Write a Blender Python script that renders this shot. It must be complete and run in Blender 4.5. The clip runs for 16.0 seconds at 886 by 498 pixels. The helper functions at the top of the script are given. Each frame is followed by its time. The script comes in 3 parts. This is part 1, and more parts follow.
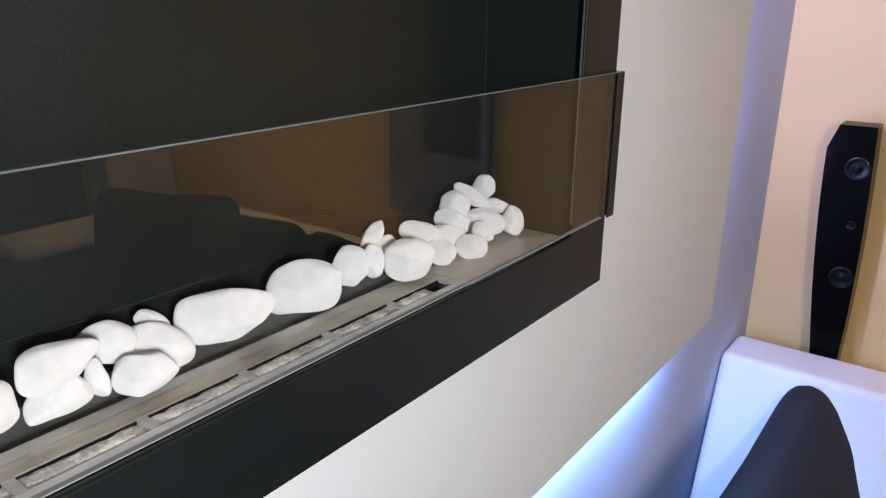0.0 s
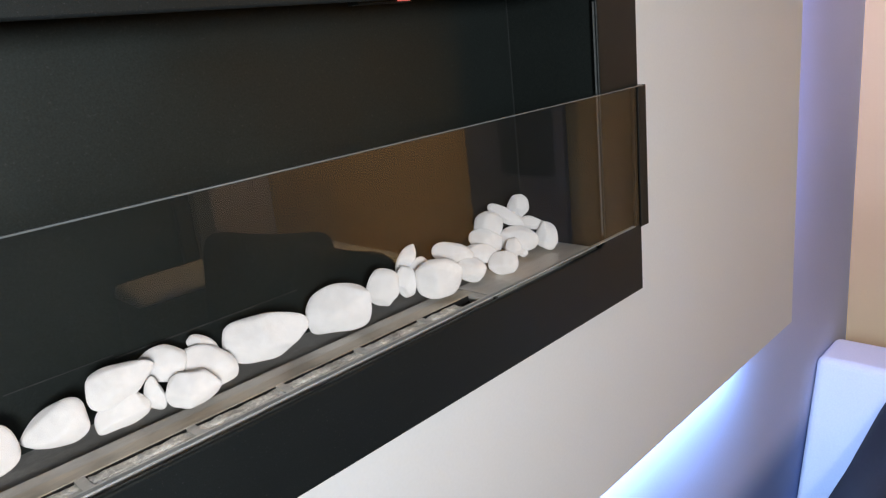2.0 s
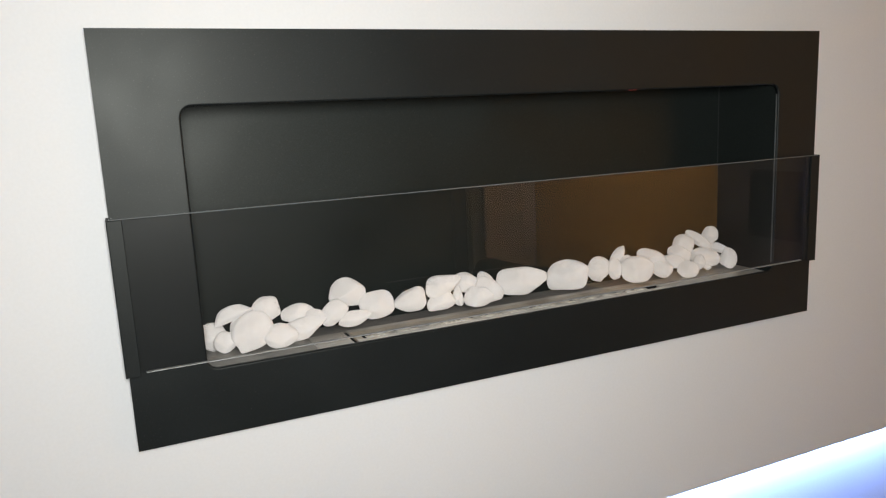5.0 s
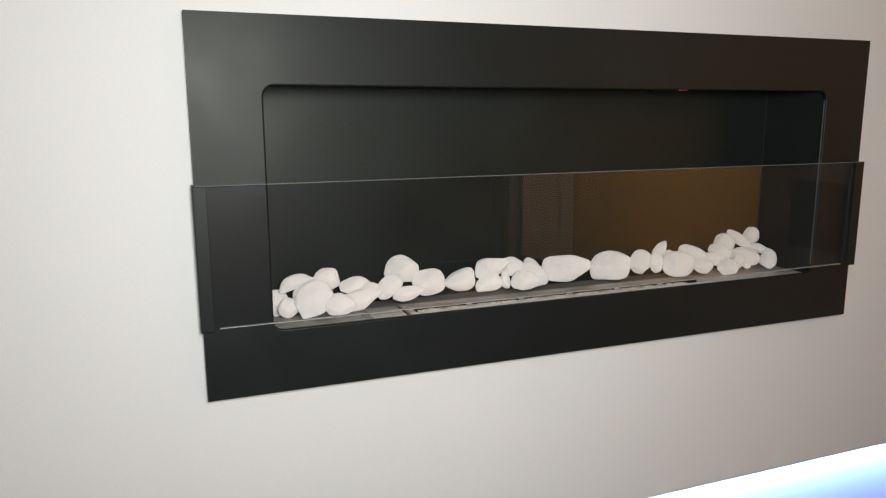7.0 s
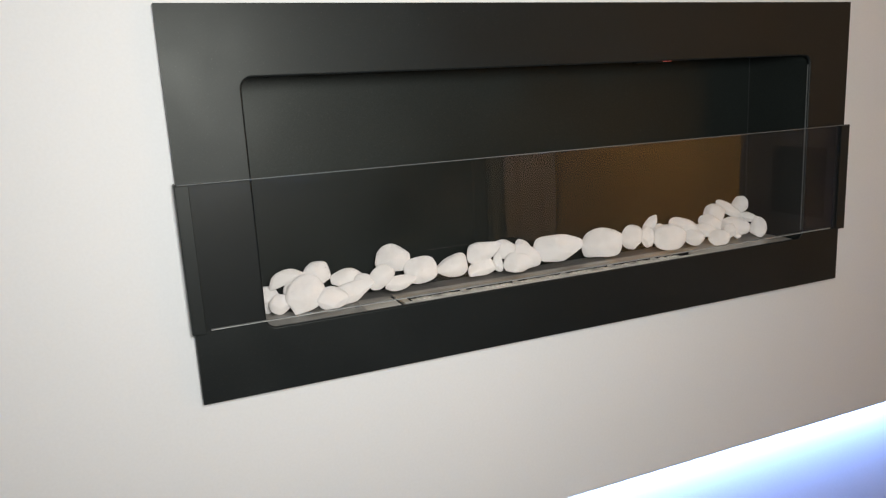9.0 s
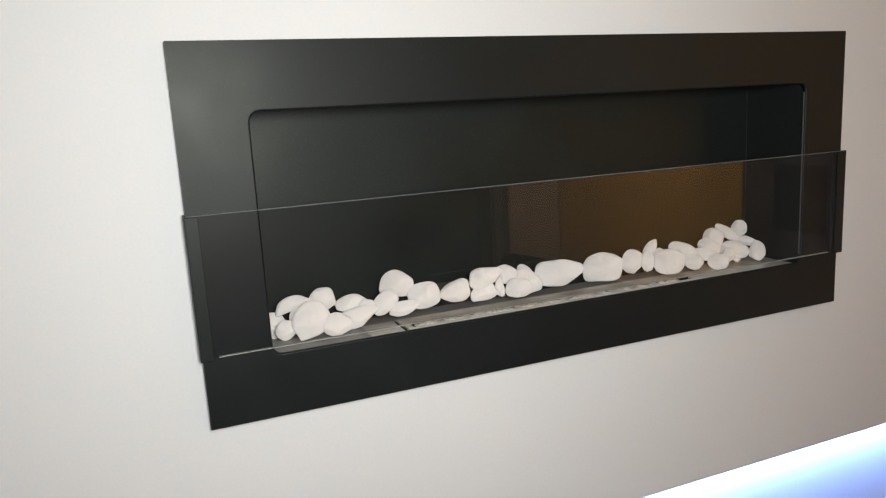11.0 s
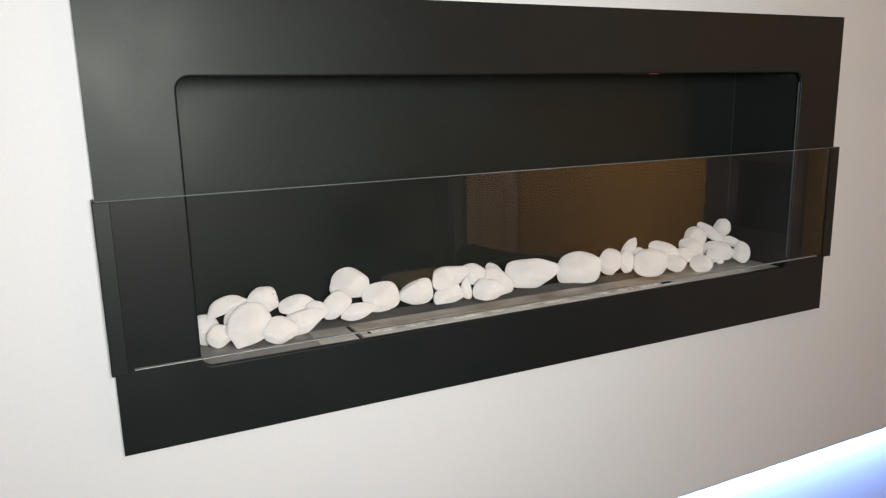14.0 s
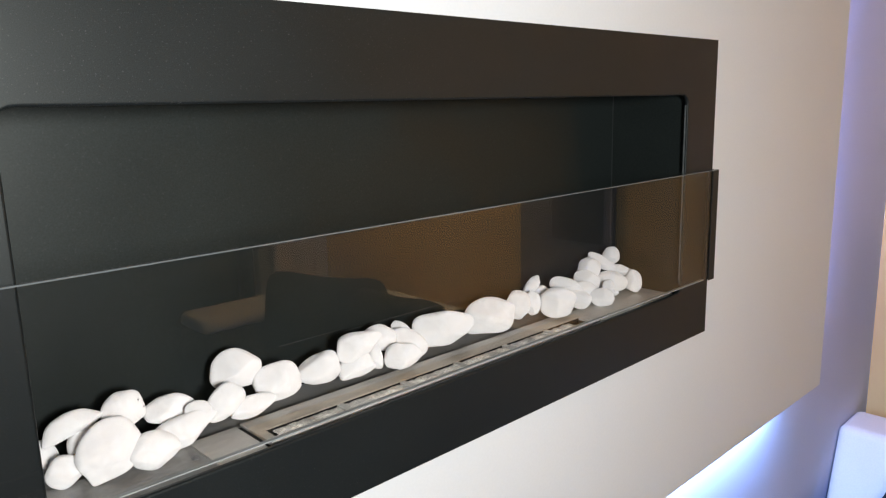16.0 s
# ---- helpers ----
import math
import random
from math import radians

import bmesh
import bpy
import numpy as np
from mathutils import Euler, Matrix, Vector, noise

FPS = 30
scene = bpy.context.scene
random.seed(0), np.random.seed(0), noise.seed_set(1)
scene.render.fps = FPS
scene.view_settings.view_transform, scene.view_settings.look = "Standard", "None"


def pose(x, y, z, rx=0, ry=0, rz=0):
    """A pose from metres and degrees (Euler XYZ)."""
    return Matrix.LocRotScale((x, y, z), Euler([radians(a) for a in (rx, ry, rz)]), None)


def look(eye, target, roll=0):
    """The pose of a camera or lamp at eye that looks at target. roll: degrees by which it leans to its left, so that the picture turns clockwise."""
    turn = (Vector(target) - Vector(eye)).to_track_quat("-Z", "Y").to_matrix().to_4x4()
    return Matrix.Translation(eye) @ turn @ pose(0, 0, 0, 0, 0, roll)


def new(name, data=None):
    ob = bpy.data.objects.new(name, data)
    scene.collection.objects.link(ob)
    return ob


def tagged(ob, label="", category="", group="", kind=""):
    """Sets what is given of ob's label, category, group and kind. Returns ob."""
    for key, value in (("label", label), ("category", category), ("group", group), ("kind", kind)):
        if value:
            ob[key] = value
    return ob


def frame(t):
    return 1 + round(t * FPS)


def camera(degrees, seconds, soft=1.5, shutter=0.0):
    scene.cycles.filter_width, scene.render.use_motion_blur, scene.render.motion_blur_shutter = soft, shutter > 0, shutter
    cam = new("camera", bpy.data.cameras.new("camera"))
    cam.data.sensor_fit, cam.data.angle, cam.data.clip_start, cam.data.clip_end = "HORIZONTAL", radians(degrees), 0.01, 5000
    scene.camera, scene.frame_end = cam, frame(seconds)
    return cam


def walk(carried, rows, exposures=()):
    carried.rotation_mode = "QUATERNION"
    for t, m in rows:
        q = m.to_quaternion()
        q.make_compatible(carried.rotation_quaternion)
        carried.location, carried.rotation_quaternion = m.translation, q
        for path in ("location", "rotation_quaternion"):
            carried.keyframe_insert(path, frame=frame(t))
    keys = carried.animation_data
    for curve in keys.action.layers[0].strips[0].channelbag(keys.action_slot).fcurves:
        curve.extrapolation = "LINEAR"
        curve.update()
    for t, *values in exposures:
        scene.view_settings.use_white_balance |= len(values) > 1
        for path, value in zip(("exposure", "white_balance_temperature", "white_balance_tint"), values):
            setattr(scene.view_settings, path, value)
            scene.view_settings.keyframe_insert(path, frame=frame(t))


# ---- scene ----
cam = camera(62.84, 16.0, soft=1.25)
PATH = [
    (0, (0.1999, -0.3123, 1.5383), (1.7112, 0.8299, 0.8968), 0.31),
    (0.5, (0.2306, -0.3291, 1.5362), (1.7538, 0.7809, 0.8672), -1.03),
    (1, (0.2247, -0.3499, 1.5407), (1.6382, 0.9578, 1.0003), -3.47),
    (1.2, (0.2244, -0.3423, 1.5524), (1.6386, 0.9619, 1.0056), -4.05),
    (1.5, (0.2121, -0.3424, 1.5438), (1.6176, 0.9695, 0.9928), -3.26),
    (2, (0.2090, -0.3952, 1.5453), (1.5478, 0.9795, 0.9815), -6.13),
    (2.5, (0.1622, -0.5532, 1.5563), (1.4272, 0.9068, 1.0385), -4.17),
    (3, (0.0974, -0.6961, 1.5486), (1.1353, 0.9457, 1.0722), -4.15),
    (3.5, (0.0621, -0.7369, 1.5395), (0.9991, 0.9791, 1.1182), -4.41),
    (4, (0.0299, -0.7148, 1.5500), (0.8960, 1.0460, 1.1635), -3.32),
    (6.5, (-0.0067, -0.7386, 1.5536), (0.7301, 1.0865, 1.1985), -1.90),
    (7, (-0.0305, -0.7540, 1.5417), (0.6826, 1.0793, 1.1808), -0.27),
    (7.5, (-0.0369, -0.7583, 1.5507), (0.7095, 1.0550, 1.1571), -1.24),
    (8, (-0.0205, -0.7428, 1.5431), (0.7098, 1.0785, 1.1566), -2.02),
    (8.5, (-0.0148, -0.7116, 1.5480), (0.7000, 1.1089, 1.1299), -2.50),
    (9, (-0.0342, -0.7370, 1.5414), (0.7184, 1.0714, 1.1374), -3.20),
    (9.5, (-0.0357, -0.7531, 1.5477), (0.7010, 1.0721, 1.1933), -3.74),
    (12, (-0.0375, -0.7427, 1.5615), (0.7208, 1.0695, 1.1860), -2.84),
    (12.5, (-0.0205, -0.7385, 1.5589), (0.7760, 1.0595, 1.1946), -3.86),
    (13, (-0.0095, -0.7477, 1.5561), (0.7932, 1.0471, 1.1895), -4.54),
    (13.5, (-0.0065, -0.7371, 1.5495), (0.7824, 1.0643, 1.1852), -3.13),
    (14, (-0.0029, -0.6491, 1.5506), (0.8549, 1.1110, 1.1429), -1.29),
    (14.5, (-0.0208, -0.5193, 1.5631), (1.1134, 1.0571, 1.0851), -1.40),
    (15, (-0.0455, -0.4457, 1.5618), (1.1614, 1.0782, 1.0916), -3.38),
    (15.5, (-0.0155, -0.3997, 1.5493), (1.2462, 1.1012, 1.1550), -1.39),
    (16, (-0.0274, -0.4566, 1.5676), (1.3177, 0.9717, 1.1792), -1.44),
]
walk(cam, [(t, look(eye, target, roll)) for t, eye, target, roll in PATH],
     [(0, 0.40, 6080, 9), (2.0, 0.36, 6120, 9), (2.5, 0.28, 6150, 9), (3.0, 0.16, 6200, 9), (4.0, 0.06, 6450, 9), (6.5, -0.07, 6640, 9), (13.5, -0.02, 6640, 9), (14.5, 0.24, 6500, 9), (16, 0.42, 6320, 9)])

# ---- light ----
world = bpy.data.worlds.new("night")
scene.world = world
world.use_nodes = True
world.node_tree.nodes["Background"].inputs[0].default_value = (0.02, 0.025, 0.04, 1)
world.node_tree.nodes["Background"].inputs[1].default_value = 0.15


def lamp(name, kind, energy, colour, m, size=0.1, size_y=None):
    data = bpy.data.lights.new(name, kind)
    data.energy, data.color = energy, colour
    if kind == "AREA":
        data.shape, data.size = ("RECTANGLE", size) if size_y else ("DISK", size)
        if size_y:
            data.size_y = size_y
    else:
        data.shadow_soft_size = size
    ob = new(name, data)
    ob.matrix_world = m
    return ob


PANEL_R, PANEL_B, RECESS, CORNER = 1.429, 1.011, 0.075, 1.955
PANEL_L, PANEL_T, PANEL_Y = -0.75, 2.25, 0.019
# the torch of the phone that films, the warm ceiling lamp, the strips behind the panel
lamp("torch_light", "AREA", 8.8, (1.0, 0.985, 0.955), look((0.02, -0.80, 1.597), (0.50, 0.0, 1.42)), 0.15)
glow = lamp("ceiling_light_source", "AREA", 15.0, (1.0, 0.66, 0.28), look((1.45, -1.75, 2.49), (1.955, -1.70, 1.35)), 0.42)
glow.data.spread = math.radians(100)
lamp("strip_light_bottom", "AREA", 20.0, (0.33, 0.54, 1.0), look((0.315, 0.057, 1.019), (0.315, 0.075, 0.9)), 2.04, 0.008)
lamp("strip_light_side", "AREA", 4.8, (0.42, 0.46, 1.0), look((1.415, 0.057, 1.66), (1.63, 0.068, 1.66)), 0.008, 1.1)


# ---- materials ----
def material(name, colour, rough=0.5, metal=0.0, grain=0.0, grain_scale=200.0, stain=0.0, stain_scale=6.0, bump=0.0, bump_scale=300.0, stretch=(1, 1, 1), spec=0.5, rough_var=0.0, speck=0.0, speck_scale=500.0):
    mat = bpy.data.materials.new(name)
    mat.use_nodes = True
    nodes, links = mat.node_tree.nodes, mat.node_tree.links
    shader = nodes["Principled BSDF"]
    shader.inputs["Roughness"].default_value = rough
    shader.inputs["Metallic"].default_value = metal
    shader.inputs["Specular IOR Level"].default_value = spec
    coord = nodes.new("ShaderNodeTexCoord")
    mapping = nodes.new("ShaderNodeMapping")
    mapping.inputs["Scale"].default_value = stretch
    links.new(coord.outputs["Object"], mapping.inputs["Vector"])

    def cloud(scale, detail=4.0):
        n = nodes.new("ShaderNodeTexNoise")
        n.inputs["Scale"].default_value, n.inputs["Detail"].default_value = scale, detail
        links.new(mapping.outputs["Vector"], n.inputs["Vector"])
        return n.outputs["Fac"]

    def ranged(value, low, high):
        n = nodes.new("ShaderNodeMapRange")
        n.inputs["From Min"].default_value, n.inputs["From Max"].default_value = 0.3, 0.7
        n.inputs["To Min"].default_value, n.inputs["To Max"].default_value = low, high
        links.new(value, n.inputs["Value"])
        return n.outputs["Result"]

    fine, broad = cloud(grain_scale), cloud(stain_scale, 3.0)
    both = nodes.new("ShaderNodeMath")
    both.operation = "MULTIPLY"
    links.new(ranged(fine, 1 - grain, 1 + grain), both.inputs[0])
    links.new(ranged(broad, 1 - stain, 1 + stain), both.inputs[1])
    tint = nodes.new("ShaderNodeVectorMath")
    tint.operation = "SCALE"
    tint.inputs[0].default_value = colour
    links.new(both.outputs[0], tint.inputs["Scale"])
    if speck:
        dots = nodes.new("ShaderNodeMapRange")
        dots.inputs["From Min"].default_value, dots.inputs["From Max"].default_value, dots.inputs["To Max"].default_value = 0.64, 0.78, speck
        links.new(cloud(speck_scale, 2.0), dots.inputs["Value"])
        lighter = nodes.new("ShaderNodeVectorMath")
        lighter.operation = "ADD"
        links.new(tint.outputs["Vector"], lighter.inputs[0])
        links.new(dots.outputs["Result"], lighter.inputs[1])
        tint = lighter
    links.new(tint.outputs["Vector"], shader.inputs["Base Color"])
    if rough_var:
        links.new(ranged(broad, max(rough - rough_var, 0.02), rough + rough_var), shader.inputs["Roughness"])
    if bump:
        relief = nodes.new("ShaderNodeBump")
        relief.inputs["Strength"].default_value, relief.inputs["Distance"].default_value = bump, 0.001
        links.new(cloud(bump_scale), relief.inputs["Height"])
        links.new(relief.outputs["Normal"], shader.inputs["Normal"])
    return mat


def glass_material(name, tint, gloss):
    """Thin clear pane: light passes straight through, the surface mirrors by Fresnel."""
    mat = bpy.data.materials.new(name)
    mat.use_nodes = True
    nodes, links = mat.node_tree.nodes, mat.node_tree.links
    nodes.remove(nodes["Principled BSDF"])
    clear = nodes.new("ShaderNodeBsdfTransparent")
    clear.inputs["Color"].default_value = (*tint, 1)
    if not gloss:
        links.new(clear.outputs[0], nodes["Material Output"].inputs["Surface"])
        return mat
    mirror = nodes.new("ShaderNodeBsdfGlossy")
    mirror.inputs["Roughness"].default_value = 0.0
    rim = nodes.new("ShaderNodeLayerWeight")
    rim.inputs["Blend"].default_value = 0.5
    steep = nodes.new("ShaderNodeMath")
    steep.operation = "POWER"
    steep.inputs[1].default_value = 5.0
    links.new(rim.outputs["Facing"], steep.inputs[0])
    both = nodes.new("ShaderNodeMapRange")
    both.inputs["To Min"].default_value, both.inputs["To Max"].default_value = 0.043 * gloss, 1.0
    links.new(steep.outputs[0], both.inputs["Value"])
    mix = nodes.new("ShaderNodeMixShader")
    links.new(both.outputs[0], mix.inputs["Fac"])
    links.new(clear.outputs[0], mix.inputs[1])
    links.new(mirror.outputs[0], mix.inputs[2])
    links.new(mix.outputs[0], nodes["Material Output"].inputs["Surface"])
    return mat


def glow_material(name, colour, strength):
    mat = bpy.data.materials.new(name)
    mat.use_nodes = True
    shader = mat.node_tree.nodes["Principled BSDF"]
    shader.inputs["Emission Color"].default_value = (*colour, 1)
    shader.inputs["Emission Strength"].default_value = strength
    return mat


WALL = material("greige_wall_paint", (0.735, 0.76, 0.775), 0.75, grain=0.014, grain_scale=320, stain=0.02, stain_scale=2, bump=0.03, bump_scale=700)
# pale blue paint; its darker lower part is shade put into the colour
SHADEDBLUE = material("blue_paint_with_painted_shade", (0.50, 0.54, 0.74), 0.75, grain=0.02, stain=0.02, stain_scale=3, bump=0.03, bump_scale=700)


def paint_lower_shade(mat, colour, low, high):
    """Shade painted below a blended line: a darker colour under the height where it begins."""
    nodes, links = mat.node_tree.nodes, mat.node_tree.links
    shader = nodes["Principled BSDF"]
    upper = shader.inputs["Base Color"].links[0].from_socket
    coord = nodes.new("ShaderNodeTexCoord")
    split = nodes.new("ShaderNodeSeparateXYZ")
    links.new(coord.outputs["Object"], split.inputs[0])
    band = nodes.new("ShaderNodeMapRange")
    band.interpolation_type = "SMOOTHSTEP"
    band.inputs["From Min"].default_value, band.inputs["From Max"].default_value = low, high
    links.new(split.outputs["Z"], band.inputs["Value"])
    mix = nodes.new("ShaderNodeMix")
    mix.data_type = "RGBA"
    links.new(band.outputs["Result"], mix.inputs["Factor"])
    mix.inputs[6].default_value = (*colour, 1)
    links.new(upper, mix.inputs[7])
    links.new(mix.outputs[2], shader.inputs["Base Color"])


# the soft-edged shade low on the recess wall, painted in slate blue
paint_lower_shade(SHADEDBLUE, (0.15, 0.21, 0.42), 0.615, 0.735)
BACKWALL = material("grey_wall_paint", (0.36, 0.36, 0.37), 0.75, grain=0.02, stain=0.02, stain_scale=3, bump=0.03, bump_scale=700)
PEACH = material("ochre_wall_paint", (0.77, 0.515, 0.225), 0.75, grain=0.008, grain_scale=220, stain=0.03, stain_scale=3, bump=0.01, bump_scale=700)
CEILING = material("white_ceiling_paint", (0.80, 0.79, 0.77), 0.85, grain=0.02, stain=0.02)
FLOOR = material("grey_stone_floor", (0.20, 0.20, 0.205), 0.4, grain=0.12, grain_scale=60, stain=0.12, bump=0.05)
BLACK = material("black_powder_coat", (0.0084, 0.0108, 0.0117), 0.46, grain=0.6, grain_scale=1500, stain=0.10, stain_scale=9, bump=0.06, bump_scale=1800, rough_var=0.04, speck=0.05, speck_scale=700, spec=0.27)
BLACK.node_tree.nodes["Principled BSDF"].inputs["Specular Tint"].default_value = (0.95, 1.0, 0.96, 1)
BOXBLACK = material("black_firebox_coat", (0.0106, 0.0142, 0.0137), 0.47, grain=0.3, grain_scale=700, stain=0.1, stain_scale=10, bump=0.05, bump_scale=1500, rough_var=0.06, speck=0.012, speck_scale=420, spec=0.30)
BOXBLACK.node_tree.nodes["Principled BSDF"].inputs["Specular Tint"].default_value = (0.95, 1.0, 0.96, 1)
STEEL = material("brushed_steel", (0.62, 0.61, 0.57), 0.44, 0.25, grain=0.10, grain_scale=160, stain=0.14, stain_scale=14, bump=0.12, bump_scale=220, stretch=(1, 5, 1), rough_var=0.06)
RIMSTEEL = material("bright_rim_steel", (0.70, 0.69, 0.65), 0.38, 0.4, grain=0.10, grain_scale=160, stain=0.2, stain_scale=22, bump=0.05, stretch=(1, 5, 1), rough_var=0.06)
DROP = material("grey_drop", (0.22, 0.22, 0.22), 0.4, grain=0.1)
BURNT = material("heat_tinted_steel", (0.56, 0.51, 0.42), 0.42, 0.35, grain=0.12, grain_scale=120, stain=0.30, stain_scale=16, bump=0.12, bump_scale=220, stretch=(1, 4, 1), rough_var=0.08)
DARKSTEEL = material("dark_tray_steel", (0.33, 0.33, 0.315), 0.5, 0.2, grain=0.12, stain=0.25, stain_scale=18, bump=0.1)
# near-black that stands for the shade inside gaps and the burner slot
GAPSHADE = material("painted_gap_shade", (0.006, 0.006, 0.006), 0.9)
WOOL = material("white_ceramic_wool", (0.88, 0.86, 0.79), 0.95, grain=0.3, grain_scale=420, stain=0.45, stain_scale=60, bump=0.5, bump_scale=500)
MARBLE = material("white_marble_pebble", (0.86, 0.855, 0.845), 0.7, grain=0.045, grain_scale=260, stain=0.06, stain_scale=60, bump=0.4, bump_scale=190, spec=0.3)
MARBLE.node_tree.nodes["Principled BSDF"].inputs["Diffuse Roughness"].default_value = 1.0
MARBLE.node_tree.nodes["Principled BSDF"].inputs["Subsurface Weight"].default_value = 0.35
MARBLE.node_tree.nodes["Principled BSDF"].inputs["Subsurface Radius"].default_value = (1.0, 0.95, 0.9)
MARBLE.node_tree.nodes["Principled BSDF"].inputs["Subsurface Scale"].default_value = 0.007
FLECK = material("dark_fleck", (0.08, 0.07, 0.06), 0.8)
GLASS = glass_material("clear_safety_glass", (0.97, 0.965, 0.965), 1.9)
GLASSBODY = glass_material("clear_glass_body", (0.99, 0.985, 0.985), 0)
GLASSEDGE = material("ground_glass_edge", (0.13, 0.145, 0.15), 0.14, grain=0.05, stain=0.1, spec=0.8)
# lighter tone painted for the light that the cut edge catches
EDGEGLINT = material("painted_edge_glint", (0.10, 0.11, 0.11), 0.45, grain=0.2)
FAINTSEAM = material("faint_fold", (0.022, 0.026, 0.026), 0.5, grain=0.2)
STREAK = material("faint_streak", (0.020, 0.022, 0.021), 0.7, grain=0.7, grain_scale=60, stain=0.6, stain_scale=25)
# lit copy of the glass edge: the light in it is painted
LITEDGE = material("painted_lit_edge", (0.32, 0.34, 0.34), 0.3, grain=0.05, grain_scale=90, stain=0.08, stain_scale=30)
LEATHER = material("white_leather", (0.74, 0.73, 0.74), 0.42, grain=0.03, grain_scale=300, stain=0.03, stain_scale=5, bump=0.15, bump_scale=600)
FABRIC = material("black_fabric", (0.012, 0.012, 0.016), 0.85, grain=0.3, grain_scale=900, stain=0.1, bump=0.6, bump_scale=900)
PIANO = material("piano_black_lacquer", (0.0035, 0.0035, 0.0035), 0.14, grain=0.1, stain=0.1, spec=0.03)
GLOSSRING = material("gloss_black_ring", (0.004, 0.004, 0.004), 0.08, grain=0.1, spec=0.6)
CONE = material("black_speaker_cone", (0.004, 0.004, 0.004), 0.3, grain=0.1, spec=0.15)
CHROME = material("chrome_ring", (0.75, 0.75, 0.76), 0.12, 1.0)
CURTAIN = material("mauve_grey_curtain", (0.66, 0.60, 0.65), 0.85, stain=0.03, stain_scale=2)
CANVAS = material("lavender_canvas", (0.22, 0.21, 0.27), 0.7, grain=0.1, grain_scale=300, stain=0.35, stain_scale=5)
INK = material("dark_blue_paint", (0.085, 0.085, 0.12), 0.6, grain=0.1, stain=0.3)
NIGHTGLASS = material("night_window_glass", (0.006, 0.007, 0.01), 0.08)
DARKWOOD = material("dark_window_frame", (0.03, 0.025, 0.022), 0.5, grain=0.2, stain=0.1, stretch=(1, 1, 6))
REDGLOW = glow_material("red_indicator", (1.0, 0.06, 0.03), 0.6)
LAMPGLOW = glow_material("warm_lamp_diffuser", (1.0, 0.78, 0.55), 2.0)
LEDGLOW = glow_material("led_strip_diffuser", (0.45, 0.55, 1.0), 3.0)


# ---- mesh helpers ----
def block(bm, x0, x1, y0, y1, z0, z1, bevel=0.0, segments=2):
    made = bmesh.ops.create_cube(bm, size=1.0, matrix=Matrix.Translation(((x0 + x1) / 2, (y0 + y1) / 2, (z0 + z1) / 2)) @ Matrix.Diagonal((x1 - x0, y1 - y0, z1 - z0, 1)))
    if bevel:
        edges = list({e for v in made["verts"] for e in v.link_edges})
        bmesh.ops.bevel(bm, geom=edges, offset=bevel, segments=segments, profile=0.5, affect="EDGES")
    return bm


def box(*sizes, bevel=0.0, segments=2):
    return block(bmesh.new(), *sizes, bevel=bevel, segments=segments)


def link(name, bm, mat, smooth=False):
    data = bpy.data.meshes.new(name)
    bmesh.ops.recalc_face_normals(bm, faces=bm.faces)
    bm.to_mesh(data)
    bm.free()
    data.materials.append(mat)
    if smooth:
        data.polygons.foreach_set("use_smooth", [True] * len(data.polygons))
    return new(name, data)


def part(name, bm, mat, parent, label="", smooth=False):
    ob = link(name, bm, mat, smooth)
    ob.parent = parent
    ob.matrix_parent_inverse = parent.matrix_world.inverted()
    return tagged(ob, label)


def base(name, x, y, z):
    ob = new(name)
    ob.empty_display_size = 0.05
    ob.matrix_world = Matrix.Translation((x, y, z))
    bpy.context.view_layer.update()
    return ob


def structure(name, bm, mat, label, category):
    return tagged(link(name, bm, mat), label, category, kind="structure")


def outline(points, y0, y1):
    """A solid slab between y0 and y1 from a closed outline in x and z."""
    bm = bmesh.new()
    front = [bm.verts.new((x, y0, z)) for x, z in points]
    face = bm.faces.new(front)
    moved = bmesh.ops.extrude_face_region(bm, geom=[face])
    for v in moved["geom"]:
        if isinstance(v, bmesh.types.BMVert):
            v.co.y = y1
    return bm


def round_rect(x0, x1, z0, z1, r, steps=6):
    pts = []
    for cx, cz, a0 in ((x1 - r, z1 - r, 0), (x0 + r, z1 - r, 90), (x0 + r, z0 + r, 180), (x1 - r, z0 + r, 270)):
        for i in range(steps + 1):
            a = radians(a0 + 90 * i / steps)
            pts.append((cx + r * math.cos(a), cz + r * math.sin(a)))
    return pts


# ---- the room ----
ROOM_L, ROOM_F, ROOM_T = -2.6, -2.57, 2.6
structure("floor", box(ROOM_L - 0.2, CORNER + 0.2, ROOM_F - 0.2, RECESS + 0.25, -0.12, 0), FLOOR, "dark grey stone floor of the living room", "floor")
structure("ceiling", box(ROOM_L - 0.2, CORNER + 0.2, ROOM_F - 0.2, RECESS + 0.25, ROOM_T, ROOM_T + 0.12), CEILING, "plain white painted ceiling", "ceiling")
structure("wall_north", box(ROOM_L - 0.2, CORNER + 0.2, RECESS + 0.09, RECESS + 0.25, 0, ROOM_T), BACKWALL, "core of the fireplace wall", "wall")
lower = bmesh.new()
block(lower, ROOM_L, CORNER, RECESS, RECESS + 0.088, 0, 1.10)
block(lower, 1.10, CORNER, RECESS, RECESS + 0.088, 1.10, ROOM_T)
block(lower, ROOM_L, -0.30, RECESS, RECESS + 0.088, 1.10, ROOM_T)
structure("wall_recess", lower, SHADEDBLUE, "pale blue wall lit by led strips, lower part painted dark for shade", "wall")
structure("wall_east", box(CORNER, CORNER + 0.18, ROOM_F, RECESS + 0.088, 0, ROOM_T), PEACH, "ochre peach painted side wall", "wall")
